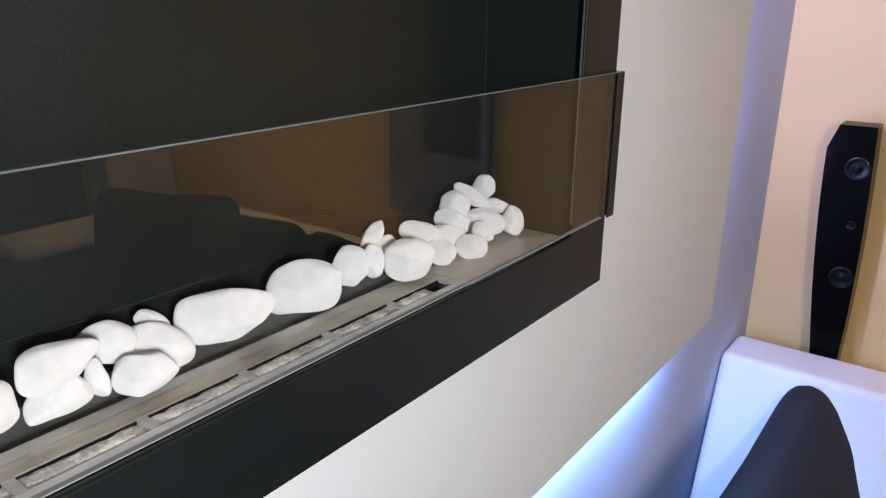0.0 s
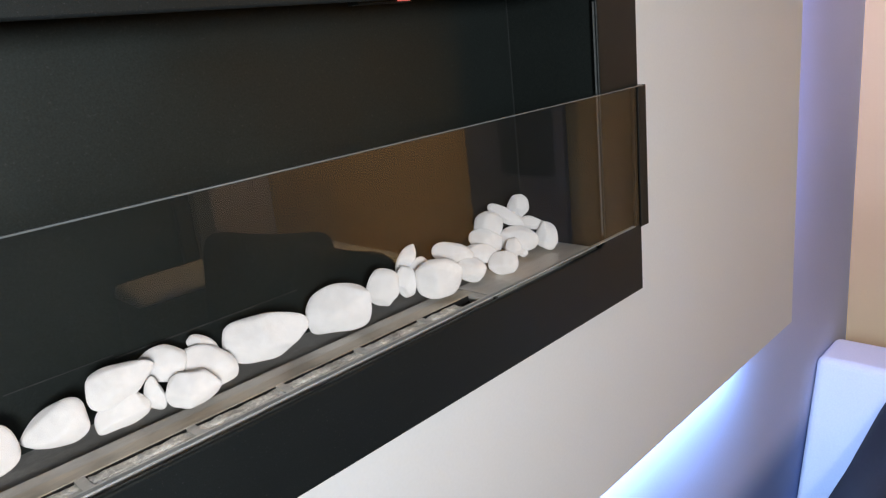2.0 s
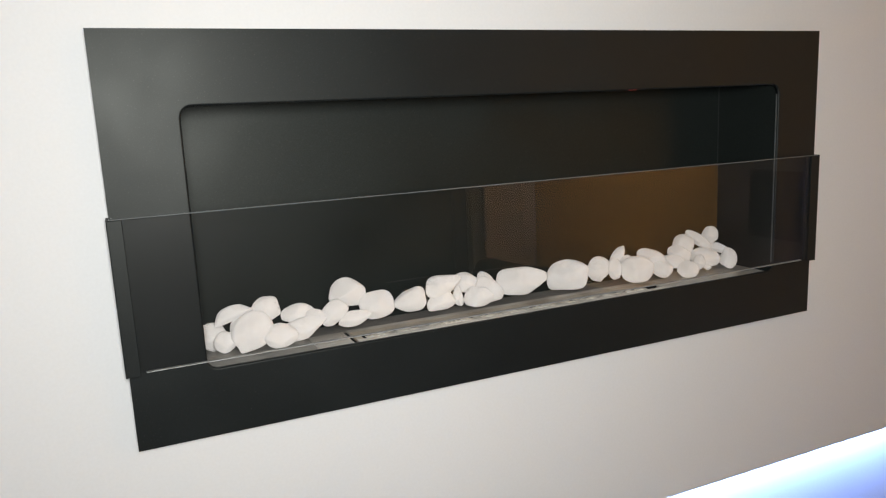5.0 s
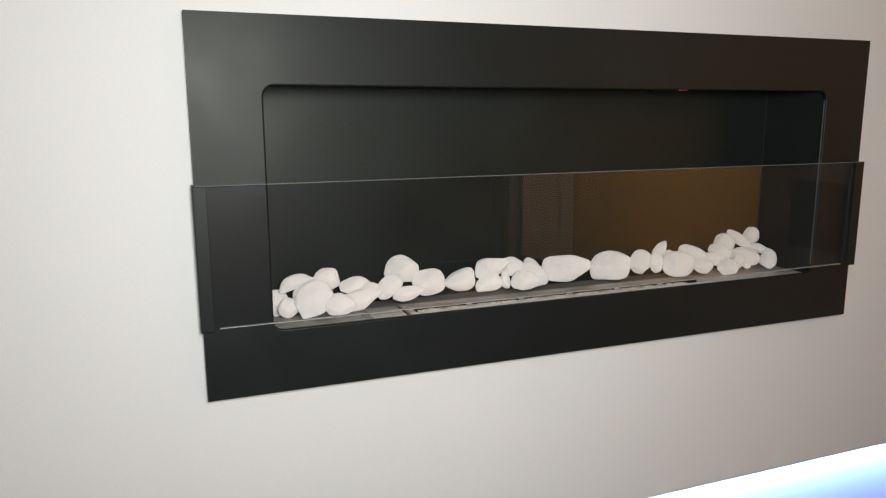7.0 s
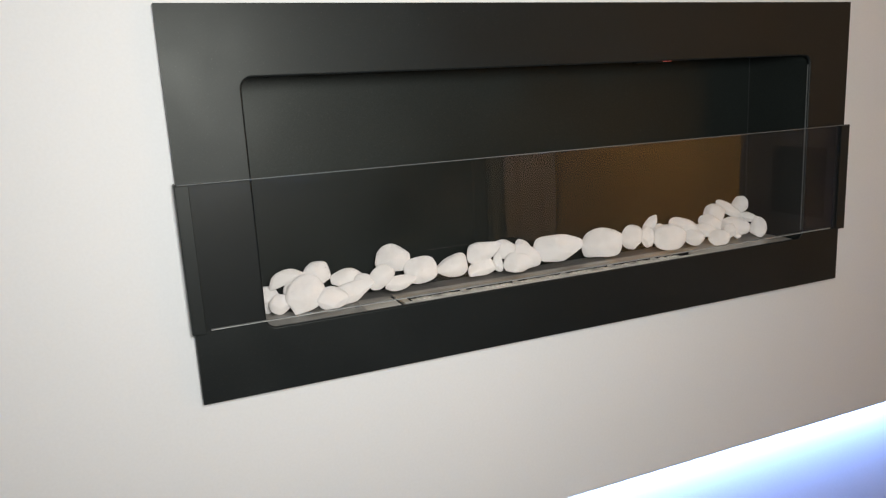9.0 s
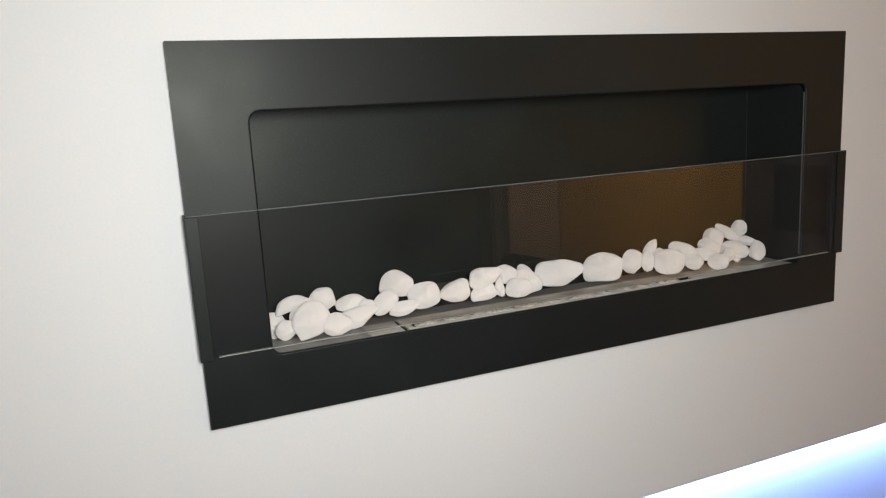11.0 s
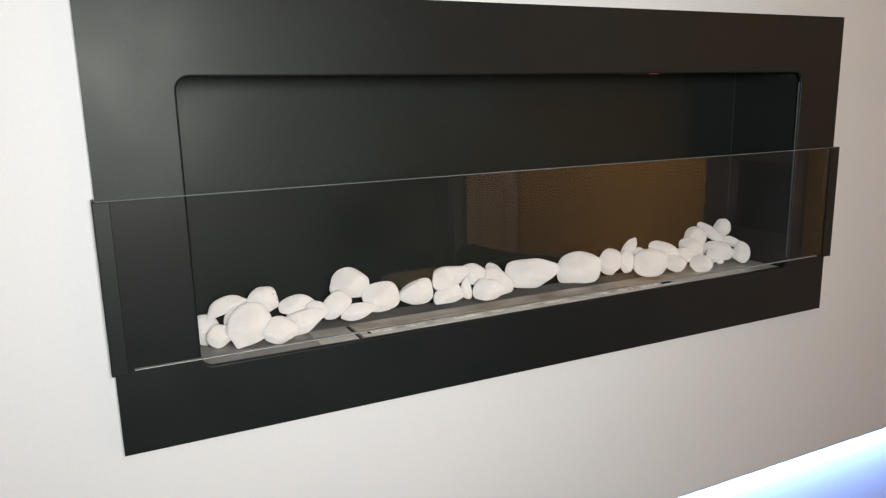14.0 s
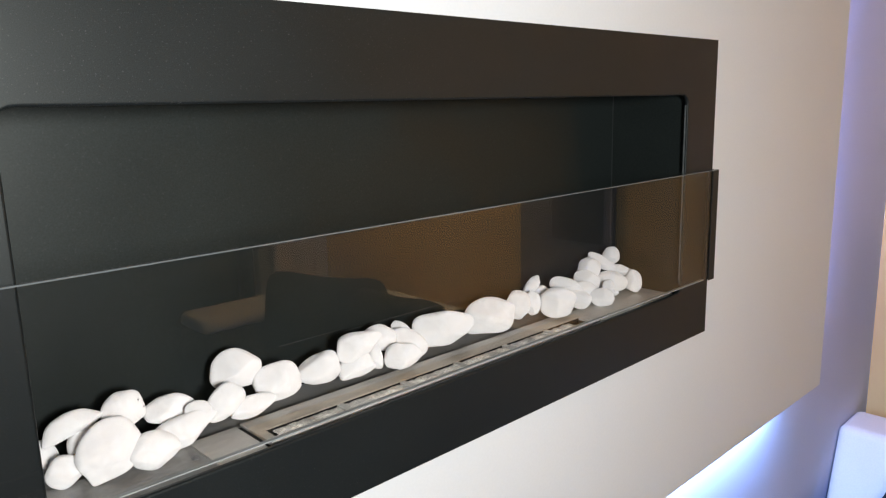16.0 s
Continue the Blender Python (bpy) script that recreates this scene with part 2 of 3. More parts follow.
structure("wall_west", box(ROOM_L - 0.18, ROOM_L, ROOM_F, RECESS + 0.088, 0, ROOM_T), BACKWALL, "plain grey side wall", "wall")
# invented window, never in view: darkens what the fireplace glass mirrors
WX0, WX1, WZ0, WZ1 = -1.9, 1.62, 0.10, 2.25
south = bmesh.new()
block(south, ROOM_L, WX0, ROOM_F - 0.18, ROOM_F, 0, ROOM_T)
block(south, WX1, CORNER, ROOM_F - 0.18, ROOM_F, 0, ROOM_T)
block(south, WX0, WX1, ROOM_F - 0.18, ROOM_F, 0, WZ0)
block(south, WX0, WX1, ROOM_F - 0.18, ROOM_F, WZ1, ROOM_T)
structure("wall_south", south, BACKWALL, "grey wall with an invented wide dark window", "wall")
window = tagged(base("window_1", (WX0 + WX1) / 2, ROOM_F - 0.09, WZ0), "invented dark night window that keeps the glass reflection dark", "window", kind="structure")
fr = bmesh.new()
for x0, x1, z0, z1 in ((WX0, WX0 + 0.07, WZ0, WZ1), (WX1 - 0.07, WX1, WZ0, WZ1), (-0.26, -0.18, WZ0 + 0.071, WZ1 - 0.071), (WX0 + 0.071, WX1 - 0.071, WZ0, WZ0 + 0.07), (WX0 + 0.071, WX1 - 0.071, WZ1 - 0.07, WZ1)):
    block(fr, x0, x1, ROOM_F - 0.12, ROOM_F - 0.05, z0, z1, 0.004)
part("window_frame", fr, DARKWOOD, window)
for x0, x1 in ((WX0 + 0.07, -0.26), (-0.18, WX1 - 0.07)):
    part("pane", box(x0, x1, ROOM_F - 0.09, ROOM_F - 0.08, WZ0 + 0.07, WZ1 - 0.07), NIGHTGLASS, window)

# the floating panel that holds the fire, with a hole for the firebox
panel = bmesh.new()
for x0, x1, z0, z1 in ((PANEL_L, 0.045, PANEL_B, PANEL_T), (0.855, PANEL_R, PANEL_B, PANEL_T), (0.045, 0.855, PANEL_B, 1.30), (0.045, 0.855, 1.60, PANEL_T)):
    block(panel, x0, x1, PANEL_Y, 0.044, z0, z1)
structure("wall_panel", panel, WALL, "greige floating wall panel round the fireplace", "wall")
battens = bmesh.new()
for x0, x1, z0, z1 in ((PANEL_L + 0.1, PANEL_L + 0.16, 1.15, 2.1), (1.20, 1.26, 1.15, 2.1), (-0.5, 1.1, 1.72, 1.78)):
    block(battens, x0, x1, 0.044, RECESS, z0, z1)
structure("trim_batten", battens, BACKWALL, "hidden battens that carry the panel", "trim")
structure("trim_led_bottom", box(-0.70, 1.335, 0.0445, 0.050, 1.022, 1.032, bevel=0.001), LEDGLOW, "blue-white led strip behind the panel's lower edge", "led strip")
structure("trim_led_side", box(1.401, 1.409, 0.0445, 0.050, 1.11, 2.2, bevel=0.001), LEDGLOW, "blue-white led strip behind the panel's side edge", "led strip")

# ---- the fireplace ----
FW, FB, FT = 0.900, 1.250, 1.6415
OX0, OX1, OZ0, OZ1 = 0.0710, 0.8285, 1.3190, 1.5725
BACK = 0.116
fire = tagged(base("bioethanol_fireplace", 0.45, 0.0, FB), "black steel wall-mounted bioethanol fireplace with a low glass front", "fireplace")
# face plate with the rounded opening
plate = bmesh.new()
ROLL = 0.0019
inner = round_rect(OX0 - ROLL, OX1 + ROLL, OZ0 - ROLL, OZ1 + ROLL, 0.011 + ROLL)
n = len(inner)
corner_of = [(FW, FT), (0, FT), (0, FB), (FW, FB)]
rings = []
for y in (0.0, 0.0035):
    ring_in = [plate.verts.new((x, y, z)) for x, z in inner]
    ring_out = [plate.verts.new((x, y, z)) for x, z in corner_of]
    rings.append((ring_in, ring_out))
k = n // 4
for r, (ring_in, ring_out) in enumerate(rings):
    for c in range(4):
        arc = ring_in[c * k:(c + 1) * k]
        for a, b in zip(arc, arc[1:]):
            plate.faces.new((ring_out[c], a, b))
        plate.faces.new((ring_out[c], arc[-1], ring_in[((c + 1) * k) % n], ring_out[(c + 1) % 4]))
for i in range(n):
    j = (i + 1) % n
    plate.faces.new((rings[0][0][i], rings[0][0][j], rings[1][0][j], rings[1][0][i]))
for i in range(4):
    j = (i + 1) % 4
    plate.faces.new((rings[0][1][i], rings[0][1][j], rings[1][1][j], rings[1][1][i]))
part("face_plate", plate, BLACK, fire, "satin black powder-coated steel surround")
for x0, x1, z0, z1 in ((0.0, 0.002, FB, FT), (FW - 0.002, FW, FB, FT), (0.0022, FW - 0.0022, FB, FB + 0.002), (0.0022, FW - 0.0022, FT - 0.002, FT)):
    part("side_return", box(x0, x1, 0.0037, PANEL_Y - 0.0003, z0, z1), BLACK, fire)
# rolled-in lip round the opening
lip = bmesh.new()
profile = [(ROLL * (1 - math.sin(a * math.pi / 12)), 0.0001 + ROLL * (1 - math.cos(a * math.pi / 12))) for a in range(7)] + [(0.0, 0.0046), (0.0024, 0.0047)]
loops = [[lip.verts.new((x, y, z)) for x, z in round_rect(OX0 - o, OX1 + o, OZ0 - o, OZ1 + o, 0.011 + o)] for o, y in profile]
for p, q in zip(loops, loops[1:]):
    for i in range(n):
        j = (i + 1) % n
        lip.faces.new((p[i], q[i], q[j], p[j]))
bmesh.ops.recalc_face_normals(lip, faces=lip.faces)
part("opening_lip", lip, BLACK, fire, smooth=True)
# thin pale strip: the glint along the right edge, put into colour
part("edge_strip", box(OX1 - 0.0009, OX1 + 0.0003, 0.0028, 0.0042, OZ0 + 0.012, OZ1 - 0.012), EDGEGLINT, fire, "cut edge with a painted glint of light")
# firebox: back, sides, top, floor
BX0, BX1, BZ0, BZ1 = 0.062, 0.8380, 1.300, 1.588
part("back_panel", box(BX0, BX1, BACK, BACK + 0.002, BZ0, BZ1), BOXBLACK, fire, "matt black firebox back")
part("side_panel", box(BX0 - 0.002, BX0, 0.0055, BACK + 0.002, BZ0, BZ1), BOXBLACK, fire)
part("side_panel", box(BX1, BX1 + 0.002, 0.0055, BACK + 0.002, BZ0, BZ1), BOXBLACK, fire)
part("top_panel", box(BX0, BX1, 0.004, BACK, BZ1 - 0.002, BZ1), BOXBLACK, fire)
part("corner_seam", box(BX1 - 0.0014, BX1 - 0.0002, BACK - 0.0010, BACK - 0.0002, 1.32, BZ1 - 0.004), FAINTSEAM, fire, "folded corner seam")
part("back_streak", box(0.372, 0.528, BACK - 0.0006, BACK - 0.0002, 1.3494, 1.3503), STREAK, fire, "faint grey streak")
part("back_streak", box(0.300, 0.371, BACK - 0.0006, BACK - 0.0002, 1.3522, 1.3529), STREAK, fire, "faint grey streak")
TRAY = 1.3130
part("floor_panel", box(BX0, BX1, 0.0048, BACK, TRAY - 0.012, TRAY - 0.0040), DARKSTEEL, fire, "dusty dark steel firebox floor")
# tray plates beside the burner
part("tray_plate", box(OX0 - 0.004, 0.1855, 0.0050, 0.066, TRAY, TRAY + 0.0012, bevel=0.0004), DARKSTEEL, fire, "dull dark steel tray plate")
part("tray_plate", box(0.1860, 0.2258, 0.0050, 0.064, TRAY, TRAY + 0.0020, bevel=0.0005), STEEL, fire, "brushed steel tray plate")
part("tray_plate", box(0.6700, 0.7030, 0.0050, 0.064, TRAY, TRAY + 0.0016, bevel=0.0005), STEEL, fire, "brushed steel tray plate")
part("tray_plate", box(0.7034, OX1 + 0.006, 0.0050, 0.090, TRAY, TRAY + 0.0012, bevel=0.0004), STEEL, fire, "brushed steel tray plate")
# black strips painted where the gaps round tray and burner lie in shade
part("front_gap", box(OX0 + 0.012, OX1 - 0.012, 0.0075, 0.0090, TRAY + 0.0010, TRAY + 0.0022), GAPSHADE, fire)
for gx in (0.2258, 0.6654):
    part("burner_gap", box(gx, gx + 0.0044, 0.010, 0.064, TRAY - 0.0010, TRAY - 0.0002), GAPSHADE, fire)
part("front_gap", box(0.2304, 0.6652, 0.0050, 0.0160, TRAY - 0.001, TRAY + 0.0002), GAPSHADE, fire)
# burner: a steel box with a divided slot full of ceramic wool
burner = part("burner", box(0.2304, 0.6652, 0.0385, 0.0525, TRAY, TRAY + 0.0030, bevel=0.0006), BURNT, fire, "heat-tinted steel ethanol burner")
part("burner_rear", box(0.2304, 0.6652, 0.0530, 0.0660, TRAY, TRAY + 0.0022, bevel=0.0005), STEEL, burner, "dull steel rear strip")
part("burner_front", box(0.2304, 0.6652, 0.0150, 0.0225, TRAY, TRAY + 0.0032, bevel=0.0003), RIMSTEEL, burner, "bright steel burner edge")
part("burner_end", box(0.2304, 0.2385, 0.0225, 0.0385, TRAY, TRAY + 0.0030, bevel=0.0005), BURNT, burner)
part("burner_end", box(0.6565, 0.6652, 0.0225, 0.0385, TRAY, TRAY + 0.0030, bevel=0.0005), STEEL, burner)
for bx in (0.3075, 0.3790, 0.4485, 0.5210, 0.5905):
    part("slot_bridge", box(bx, bx + 0.0065, 0.0225, 0.0385, TRAY + 0.0004, TRAY + 0.0028, bevel=0.0004), STEEL, burner)
# slot bed and rear wall painted black for the shade in the slot
part("slot_bed", box(0.2385, 0.6565, 0.0225, 0.0385, TRAY - 0.0036, TRAY - 0.0032), GAPSHADE, burner)
part("slot_wall", box(0.2387, 0.6563, 0.0377, 0.0384, TRAY - 0.0030, TRAY + 0.0024), GAPSHADE, burner, "rear wall of the slot, painted black for its shade")


def wool(x0, x1, seed):
    """A lumpy strip of ceramic wool in the slot."""
    bm = bmesh.new()
    nx, ny = max(8, int((x1 - x0) / 0.002)), 7
    rows = []
    for i in range(nx + 1):
        row = []
        for j in range(ny + 1):
            u, v = i / nx, j / ny
            ragged = 0.0012 * noise.noise((u * 14 + seed, 0.3, v * 2))
            x, y = x0 + u * (x1 - x0), 0.0230 + v * 0.0143 + ragged * v
            edge = min(u, 1 - u, v, 1 - v)
            z = TRAY + 0.0010 + 0.0016 * min(1, edge * 5) + 0.0009 * noise.noise((x * 260, y * 260, seed))
            row.append(bm.verts.new((x, y, z)))
        rows.append(row)
    for i in range(nx):
        for j in range(ny):
            bm.faces.new((rows[i][j], rows[i + 1][j], rows[i + 1][j + 1], rows[i][j + 1]))
    return bm


stops = (0.2435, 0.3075, 0.314, 0.379, 0.3855, 0.4485, 0.455, 0.521, 0.5275, 0.5905, 0.597, 0.636)
for i in range(6):
    part("wool_strip", wool(stops[2 * i], stops[2 * i + 1], i * 3.7), WOOL, burner, "white ceramic wool", smooth=True)

# low glass front in two side channels
GX0, GX1, GZ0, GZ1, GY = -0.0005, 0.8980, 1.3300, 1.4754, -0.0085
pane = part("glass_front", box(GX0 + 0.0005, GX1 - 0.0005, GY, GY + 0.0042, GZ0, GZ1 - 0.0012), GLASS, fire, "clear low safety glass")
pane.data.materials.append(GLASSBODY)
for face in pane.data.polygons:
    face.material_index = 0 if face.normal.y < -0.5 else 1
part("glass_edge", box(GX0 + 0.0005, GX1 - 0.0005, GY, GY + 0.0042, GZ1 - 0.0011, GZ1, bevel=0.0004), GLASSEDGE, pane, "ground upper glass edge")
# lower edge takes the lit copy, a bright line put into its colour
part("glass_edge", box(GX0 + 0.016, GX1 - 0.024, GY, GY + 0.0042, GZ0 - 0.0010, GZ0 - 0.0001, bevel=0.0003), LITEDGE, pane, "ground lower glass edge, painted lighter as if lit")
for x0, x1 in ((GX0, 0.0098), (0.8840, GX1)):
    part("glass_channel", box(x0, x1, GY + 0.0044, -0.0002, GZ0 - 0.0035, GZ1 - 0.001, bevel=0.0006), BLACK, fire, "black side channel of the glass")
part("channel_side", box(GX1 + 0.0002, GX1 + 0.0022, GY - 0.0008, 0.0100, GZ0 - 0.0035, GZ1, bevel=0.0005), BLACK, fire)
part("channel_side", box(GX0 - 0.0022, GX0 - 0.0002, GY - 0.0008, 0.0100, GZ0 - 0.0035, GZ1, bevel=0.0005), BLACK, fire)
for x0, x1 in ((GX0 - 0.0015, 0.0105), (0.8830, GX1 + 0.001)):
    part("channel_front", box(x0, x1, GY - 0.0014, GY - 0.0002, GZ0 - 0.0030, GZ1 - 0.0012, bevel=0.0004), BLACK, fire)
# sensor under the top edge
sensor = part("sensor", box(0.565, 0.620, 0.031, 0.043, 1.5722, 1.5865, bevel=0.0006), BLACK, fire, "small black sensor")
part("indicator", box(0.604, 0.617, 0.0300, 0.0308, 1.5730, 1.5741), REDGLOW, sensor, "glowing red indicator")


# ---- pebbles ----
def pebble(x, y, z, w, h, tilt, tx=None, tz=None):
    """A tumbled marble pebble, w wide, h high, placed and turned to fit the camera's view."""
    rnd = random.Random(int(x * 9173 + z * 3331 + w * 7001))
    depth = min(0.72 * min(w, h) + 0.006, 0.030)
    y = min(y, BACK - 0.5 * depth - 0.001)
    bm = bmesh.new()
    bmesh.ops.create_icosphere(bm, subdivisions=4, radius=1.0)
    tx = (tx or 0.0) + rnd.uniform(-0.08, 0.08)
    tz = (tz or 0.0) + rnd.uniform(-0.08, 0.08)
    cuts = [(Vector((math.cos(a), rnd.uniform(-0.25, 0.25), math.sin(a))).normalized(), rnd.uniform(0.76, 1.02)) for a in [rnd.uniform(0, math.tau) for _ in range(6)]]
    cuts += [(Vector((rnd.uniform(-1.0, 1.0), -1, rnd.uniform(-1.0, 1.0))).normalized(), rnd.uniform(0.44, 0.68)) for _ in range(6)]
    off = Vector((rnd.uniform(-9, 9), rnd.uniform(-9, 9), rnd.uniform(-9, 9)))
    for v in bm.verts:
        p = Vector([math.copysign(abs(c) ** 0.92, c) for c in v.co])
        for axis, far in cuts:
            d = p.dot(axis) - far
            if d > 0:
                p -= axis * d * 0.97
        p *= 1.06 + 0.13 * noise.noise(p * 0.9 + off) + 0.085 * noise.noise(p * 2.0 + off) + 0.018 * noise.noise(p * 5.5 + off)
        v.co = Vector((p.x * (1 - 0.6 * tz * p.z), p.y, p.z * (1 - 0.6 * tx * p.x)))
    for _ in range(3):
        bmesh.ops.smooth_vert(bm, verts=bm.verts, factor=0.5, use_axis_x=True, use_axis_y=True, use_axis_z=True)
    turn = -math.degrees(math.atan2(x - 0.08, 0.50))
    lo = [min(v.co[i] for v in bm.verts) for i in range(3)]
    hi = [max(v.co[i] for v in bm.verts) for i in range(3)]
    size = Vector((w * 1.025, depth, h * 1.025))
    for v in bm.verts:
        v.co = Vector([(v.co[i] - (lo[i] + hi[i]) / 2) / (hi[i] - lo[i]) * size[i] for i in range(3)])
    m = Euler((0, 0, radians(turn))).to_matrix().to_4x4() @ Euler((0, -radians(tilt), 0)).to_matrix().to_4x4()
    bmesh.ops.transform(bm, matrix=m, verts=bm.verts)
    low = min(v.co.z for v in bm.verts)
    z = max(z, (TRAY - 0.0042 if y > 0.070 else TRAY + 0.0004) - low)
    ob = link("pebble", bm, MARBLE, smooth=True)
    ob.location = (x, y, z)
    shape = "flat oval" if h < 0.6 * w else "rounded"
    big = "large" if w > 0.040 else "small" if w < 0.026 else "middling"
    tagged(ob, f"{big} {shape} white marble pebble in the firebox", "pebble", "white pebbles")
    return ob


pebble(0.1082, 0.0773, 1.3521, 0.0430, 0.0175, 18, 0.1, 0.45)
pebble(0.1448, 0.0781, 1.3533, 0.0315, 0.0260, -10, 0, 0.1)
pebble(0.1805, 0.0805, 1.3407, 0.0385, 0.0229, 2, 0.05, 0.1)
pebble(0.0860, 0.0900, 1.3250, 0.0300, 0.0326, 0, 0, 0)
pebble(0.0976, 0.0624, 1.3264, 0.0265, 0.0235, 7, 0, 0)
pebble(0.1240, 0.0545, 1.3337, 0.0455, 0.0385, 35, -0.05, 0)
pebble(0.1190, 0.0780, 1.3350, 0.0300, 0.0260, 27, 0, 0)
pebble(0.1532, 0.0476, 1.3268, 0.0356, 0.0275, 12, 0.05, 0.1)
pebble(0.1813, 0.0603, 1.3264, 0.0550, 0.0235, 17, 0.35, 0)
pebble(0.1955, 0.0631, 1.3410, 0.0200, 0.0114, -3, 0, 0)
pebble(0.2410, 0.0850, 1.3552, 0.0420, 0.0345, -8, 0, 0.1)
pebble(0.2153, 0.0608, 1.3401, 0.0343, 0.0232, 47, 0.05, 0.1)
pebble(0.2400, 0.0573, 1.3304, 0.0385, 0.0180, 9, 0.25, 0)
pebble(0.2715, 0.0730, 1.3382, 0.0405, 0.0330, 7, -0.15, 0.05)
pebble(0.3150, 0.0758, 1.3352, 0.0420, 0.0281, 22, -0.3, 0)
pebble(0.3556, 0.0673, 1.3518, 0.0450, 0.0263, 19, 0.4, 0)
pebble(0.3525, 0.0698, 1.3315, 0.0352, 0.0233, 17, 0, 0)
pebble(0.3750, 0.0678, 1.3346, 0.0138, 0.0248, 0, 0, 0.25)
pebble(0.3900, 0.0820, 1.3478, 0.0347, 0.0238, 2, 0, 0.1)
pebble(0.4232, 0.0858, 1.3470, 0.0230, 0.0125, -28, 0, 0)
pebble(0.4185, 0.0720, 1.3360, 0.0409, 0.0305, -18, 0.1, 0)
pebble(0.3945, 0.0500, 1.3350, 0.0365, 0.0258, 2, 0, 0)
pebble(0.4680, 0.0723, 1.3406, 0.0652, 0.0355, 7, -0.05, 0)
pebble(0.5383, 0.0722, 1.3385, 0.0578, 0.0404, 15, 0.05, 0)
pebble(0.5909, 0.0769, 1.3392, 0.0289, 0.0345, 0, 0.05, -0.3)
pebble(0.6325, 0.0893, 1.3510, 0.0300, 0.0155, 62, 0, 0)
pebble(0.6162, 0.0739, 1.3361, 0.0172, 0.0305, 0, 0, -0.1)
pebble(0.6360, 0.0800, 1.3375, 0.0240, 0.0280, 0, 0, 0)
pebble(0.6375, 0.0537, 1.3367, 0.0422, 0.0355, -3, -0.05, 0.15)
pebble(0.6744, 0.0704, 1.3464, 0.0395, 0.0203, -8, 0.05, 0)
pebble(0.6790, 0.0530, 1.3305, 0.0290, 0.0220, -3, 0, 0)
pebble(0.7225, 0.0500, 1.3255, 0.0295, 0.0232, -3, 0, 0)
pebble(0.7467, 0.0901, 1.3507, 0.0366, 0.0305, 42, 0, 0)
pebble(0.7349, 0.0819, 1.3417, 0.0339, 0.0230, -13, 0, 0)
pebble(0.7735, 0.0851, 1.3573, 0.0430, 0.0158, -33, 0.15, 0)
pebble(0.7980, 0.0882, 1.3614, 0.0232, 0.0255, 0, 0, 0.05)
pebble(0.7720, 0.0700, 1.3335, 0.0420, 0.0270, -3, 0, 0)
pebble(0.8038, 0.0573, 1.3315, 0.0241, 0.0305, 0, 0, 0.4)
pebble(0.7545, 0.0620, 1.3300, 0.0170, 0.0220, 0, 0, 0.4)
pebble(0.7690, 0.0620, 1.3215, 0.0107, 0.0095, -3, 0, 0)
pebble(0.8010, 0.0736, 1.3440, 0.0280, 0.0140, -18, 0, 0)
pebble(0.7150, 0.0750, 1.3345, 0.0400, 0.0180, -3, 0, 0)

# a tiny grey pebble shape added in place of a drop on the plate
drop = pebble(0.177, 0.033, 1.3168, 0.0055, 0.0026, 5)
drop.data.materials[0] = DROP
tagged(drop, "tiny grey pebble shape standing in for a drop on the tray plate", "pebble", "white pebbles")

# dark flecks on one pebble
flecked = next(o for o in scene.objects if o.name.startswith("pebble") and abs(o.location.x - 0.145) < 0.002 and o.location.z > 1.34)
bpy.context.view_layer.update()
for way, size in (((0.75, -0.60, 0.45), 0.0008), ((0.85, -0.50, 0.25), 0.0006), ((0.80, -0.60, 0.02), 0.0007)):
    spot = max((v.co for v in flecked.data.vertices), key=lambda c: c.normalized().dot(Vector(way).normalized()))
    bm = bmesh.new()
    bmesh.ops.create_icosphere(bm, subdivisions=2, radius=size, matrix=Matrix.Translation(flecked.location + spot) @ Matrix.Diagonal((0.7, 0.35, 1.3, 1)))
    part("fleck", bm, FLECK, flecked, "dark mineral fleck", smooth=True)

# ---- the sofa corner ----
def slab(points, y0, y1, bevel=0.03):
    bm = outline(points, y0, y1)
    bmesh.ops.recalc_face_normals(bm, faces=bm.faces)
    bmesh.ops.bevel(bm, geom=list(bm.edges), offset=bevel, segments=4, profile=0.5, affect="EDGES")
    return bm


ST = 0.803
sofa = tagged(base("corner_sofa", 1.6, -1.2, 0), "white leather corner sofa with black seats beside the ochre wall", "sofa")
BACKREST = [(1.47, 0.20), (1.872, 0.20), (1.872, ST), (1.745, ST), (1.62, 0.42)]
part("backrest", slab(BACKREST, -1.97, 0.073, 0.016), LEATHER, sofa, smooth=False)
part("seat", box(1.02, 1.60, -1.50, 0.050, 0.20, 0.365, bevel=0.03, segments=3), FABRIC, sofa, "black fabric seat")
part("base", box(1.06, 1.85, -2.32, 0.03, 0.04, 0.20, bevel=0.01), FABRIC, sofa)
for points, mat, note, soft in (([(-2.40, 0.20), (-1.99, 0.20), (-2.02, 0.42), (-2.125, ST - 0.082), (-2.335, ST - 0.082)], FABRIC, "black fabric front under the window", 0.02),
                                ([(-2.345, ST - 0.080), (-2.12, ST - 0.080), (-2.14, ST - 0.015), (-2.32, ST - 0.015)], LEATHER, "white leather top roll", 0.024)):
    bm = slab(points, 1.12, 1.72, soft)
    for v in bm.verts:
        v.co = Vector((v.co.y, v.co.x, v.co.z))
    part("backrest", bm, mat, sofa, note)
part("seat", box(1.02, 1.60, -2.02, -1.52, 0.20, 0.363, bevel=0.03, segments=3), FABRIC, sofa, "black fabric seat")
for x, y in ((1.10, -0.05), (1.80, -0.05), (1.80, -2.22), (1.10, -2.22)):
    part("foot", box(x - 0.025, x + 0.025, y - 0.025, y + 0.025, 0, 0.045, bevel=0.004), CHROME, sofa)


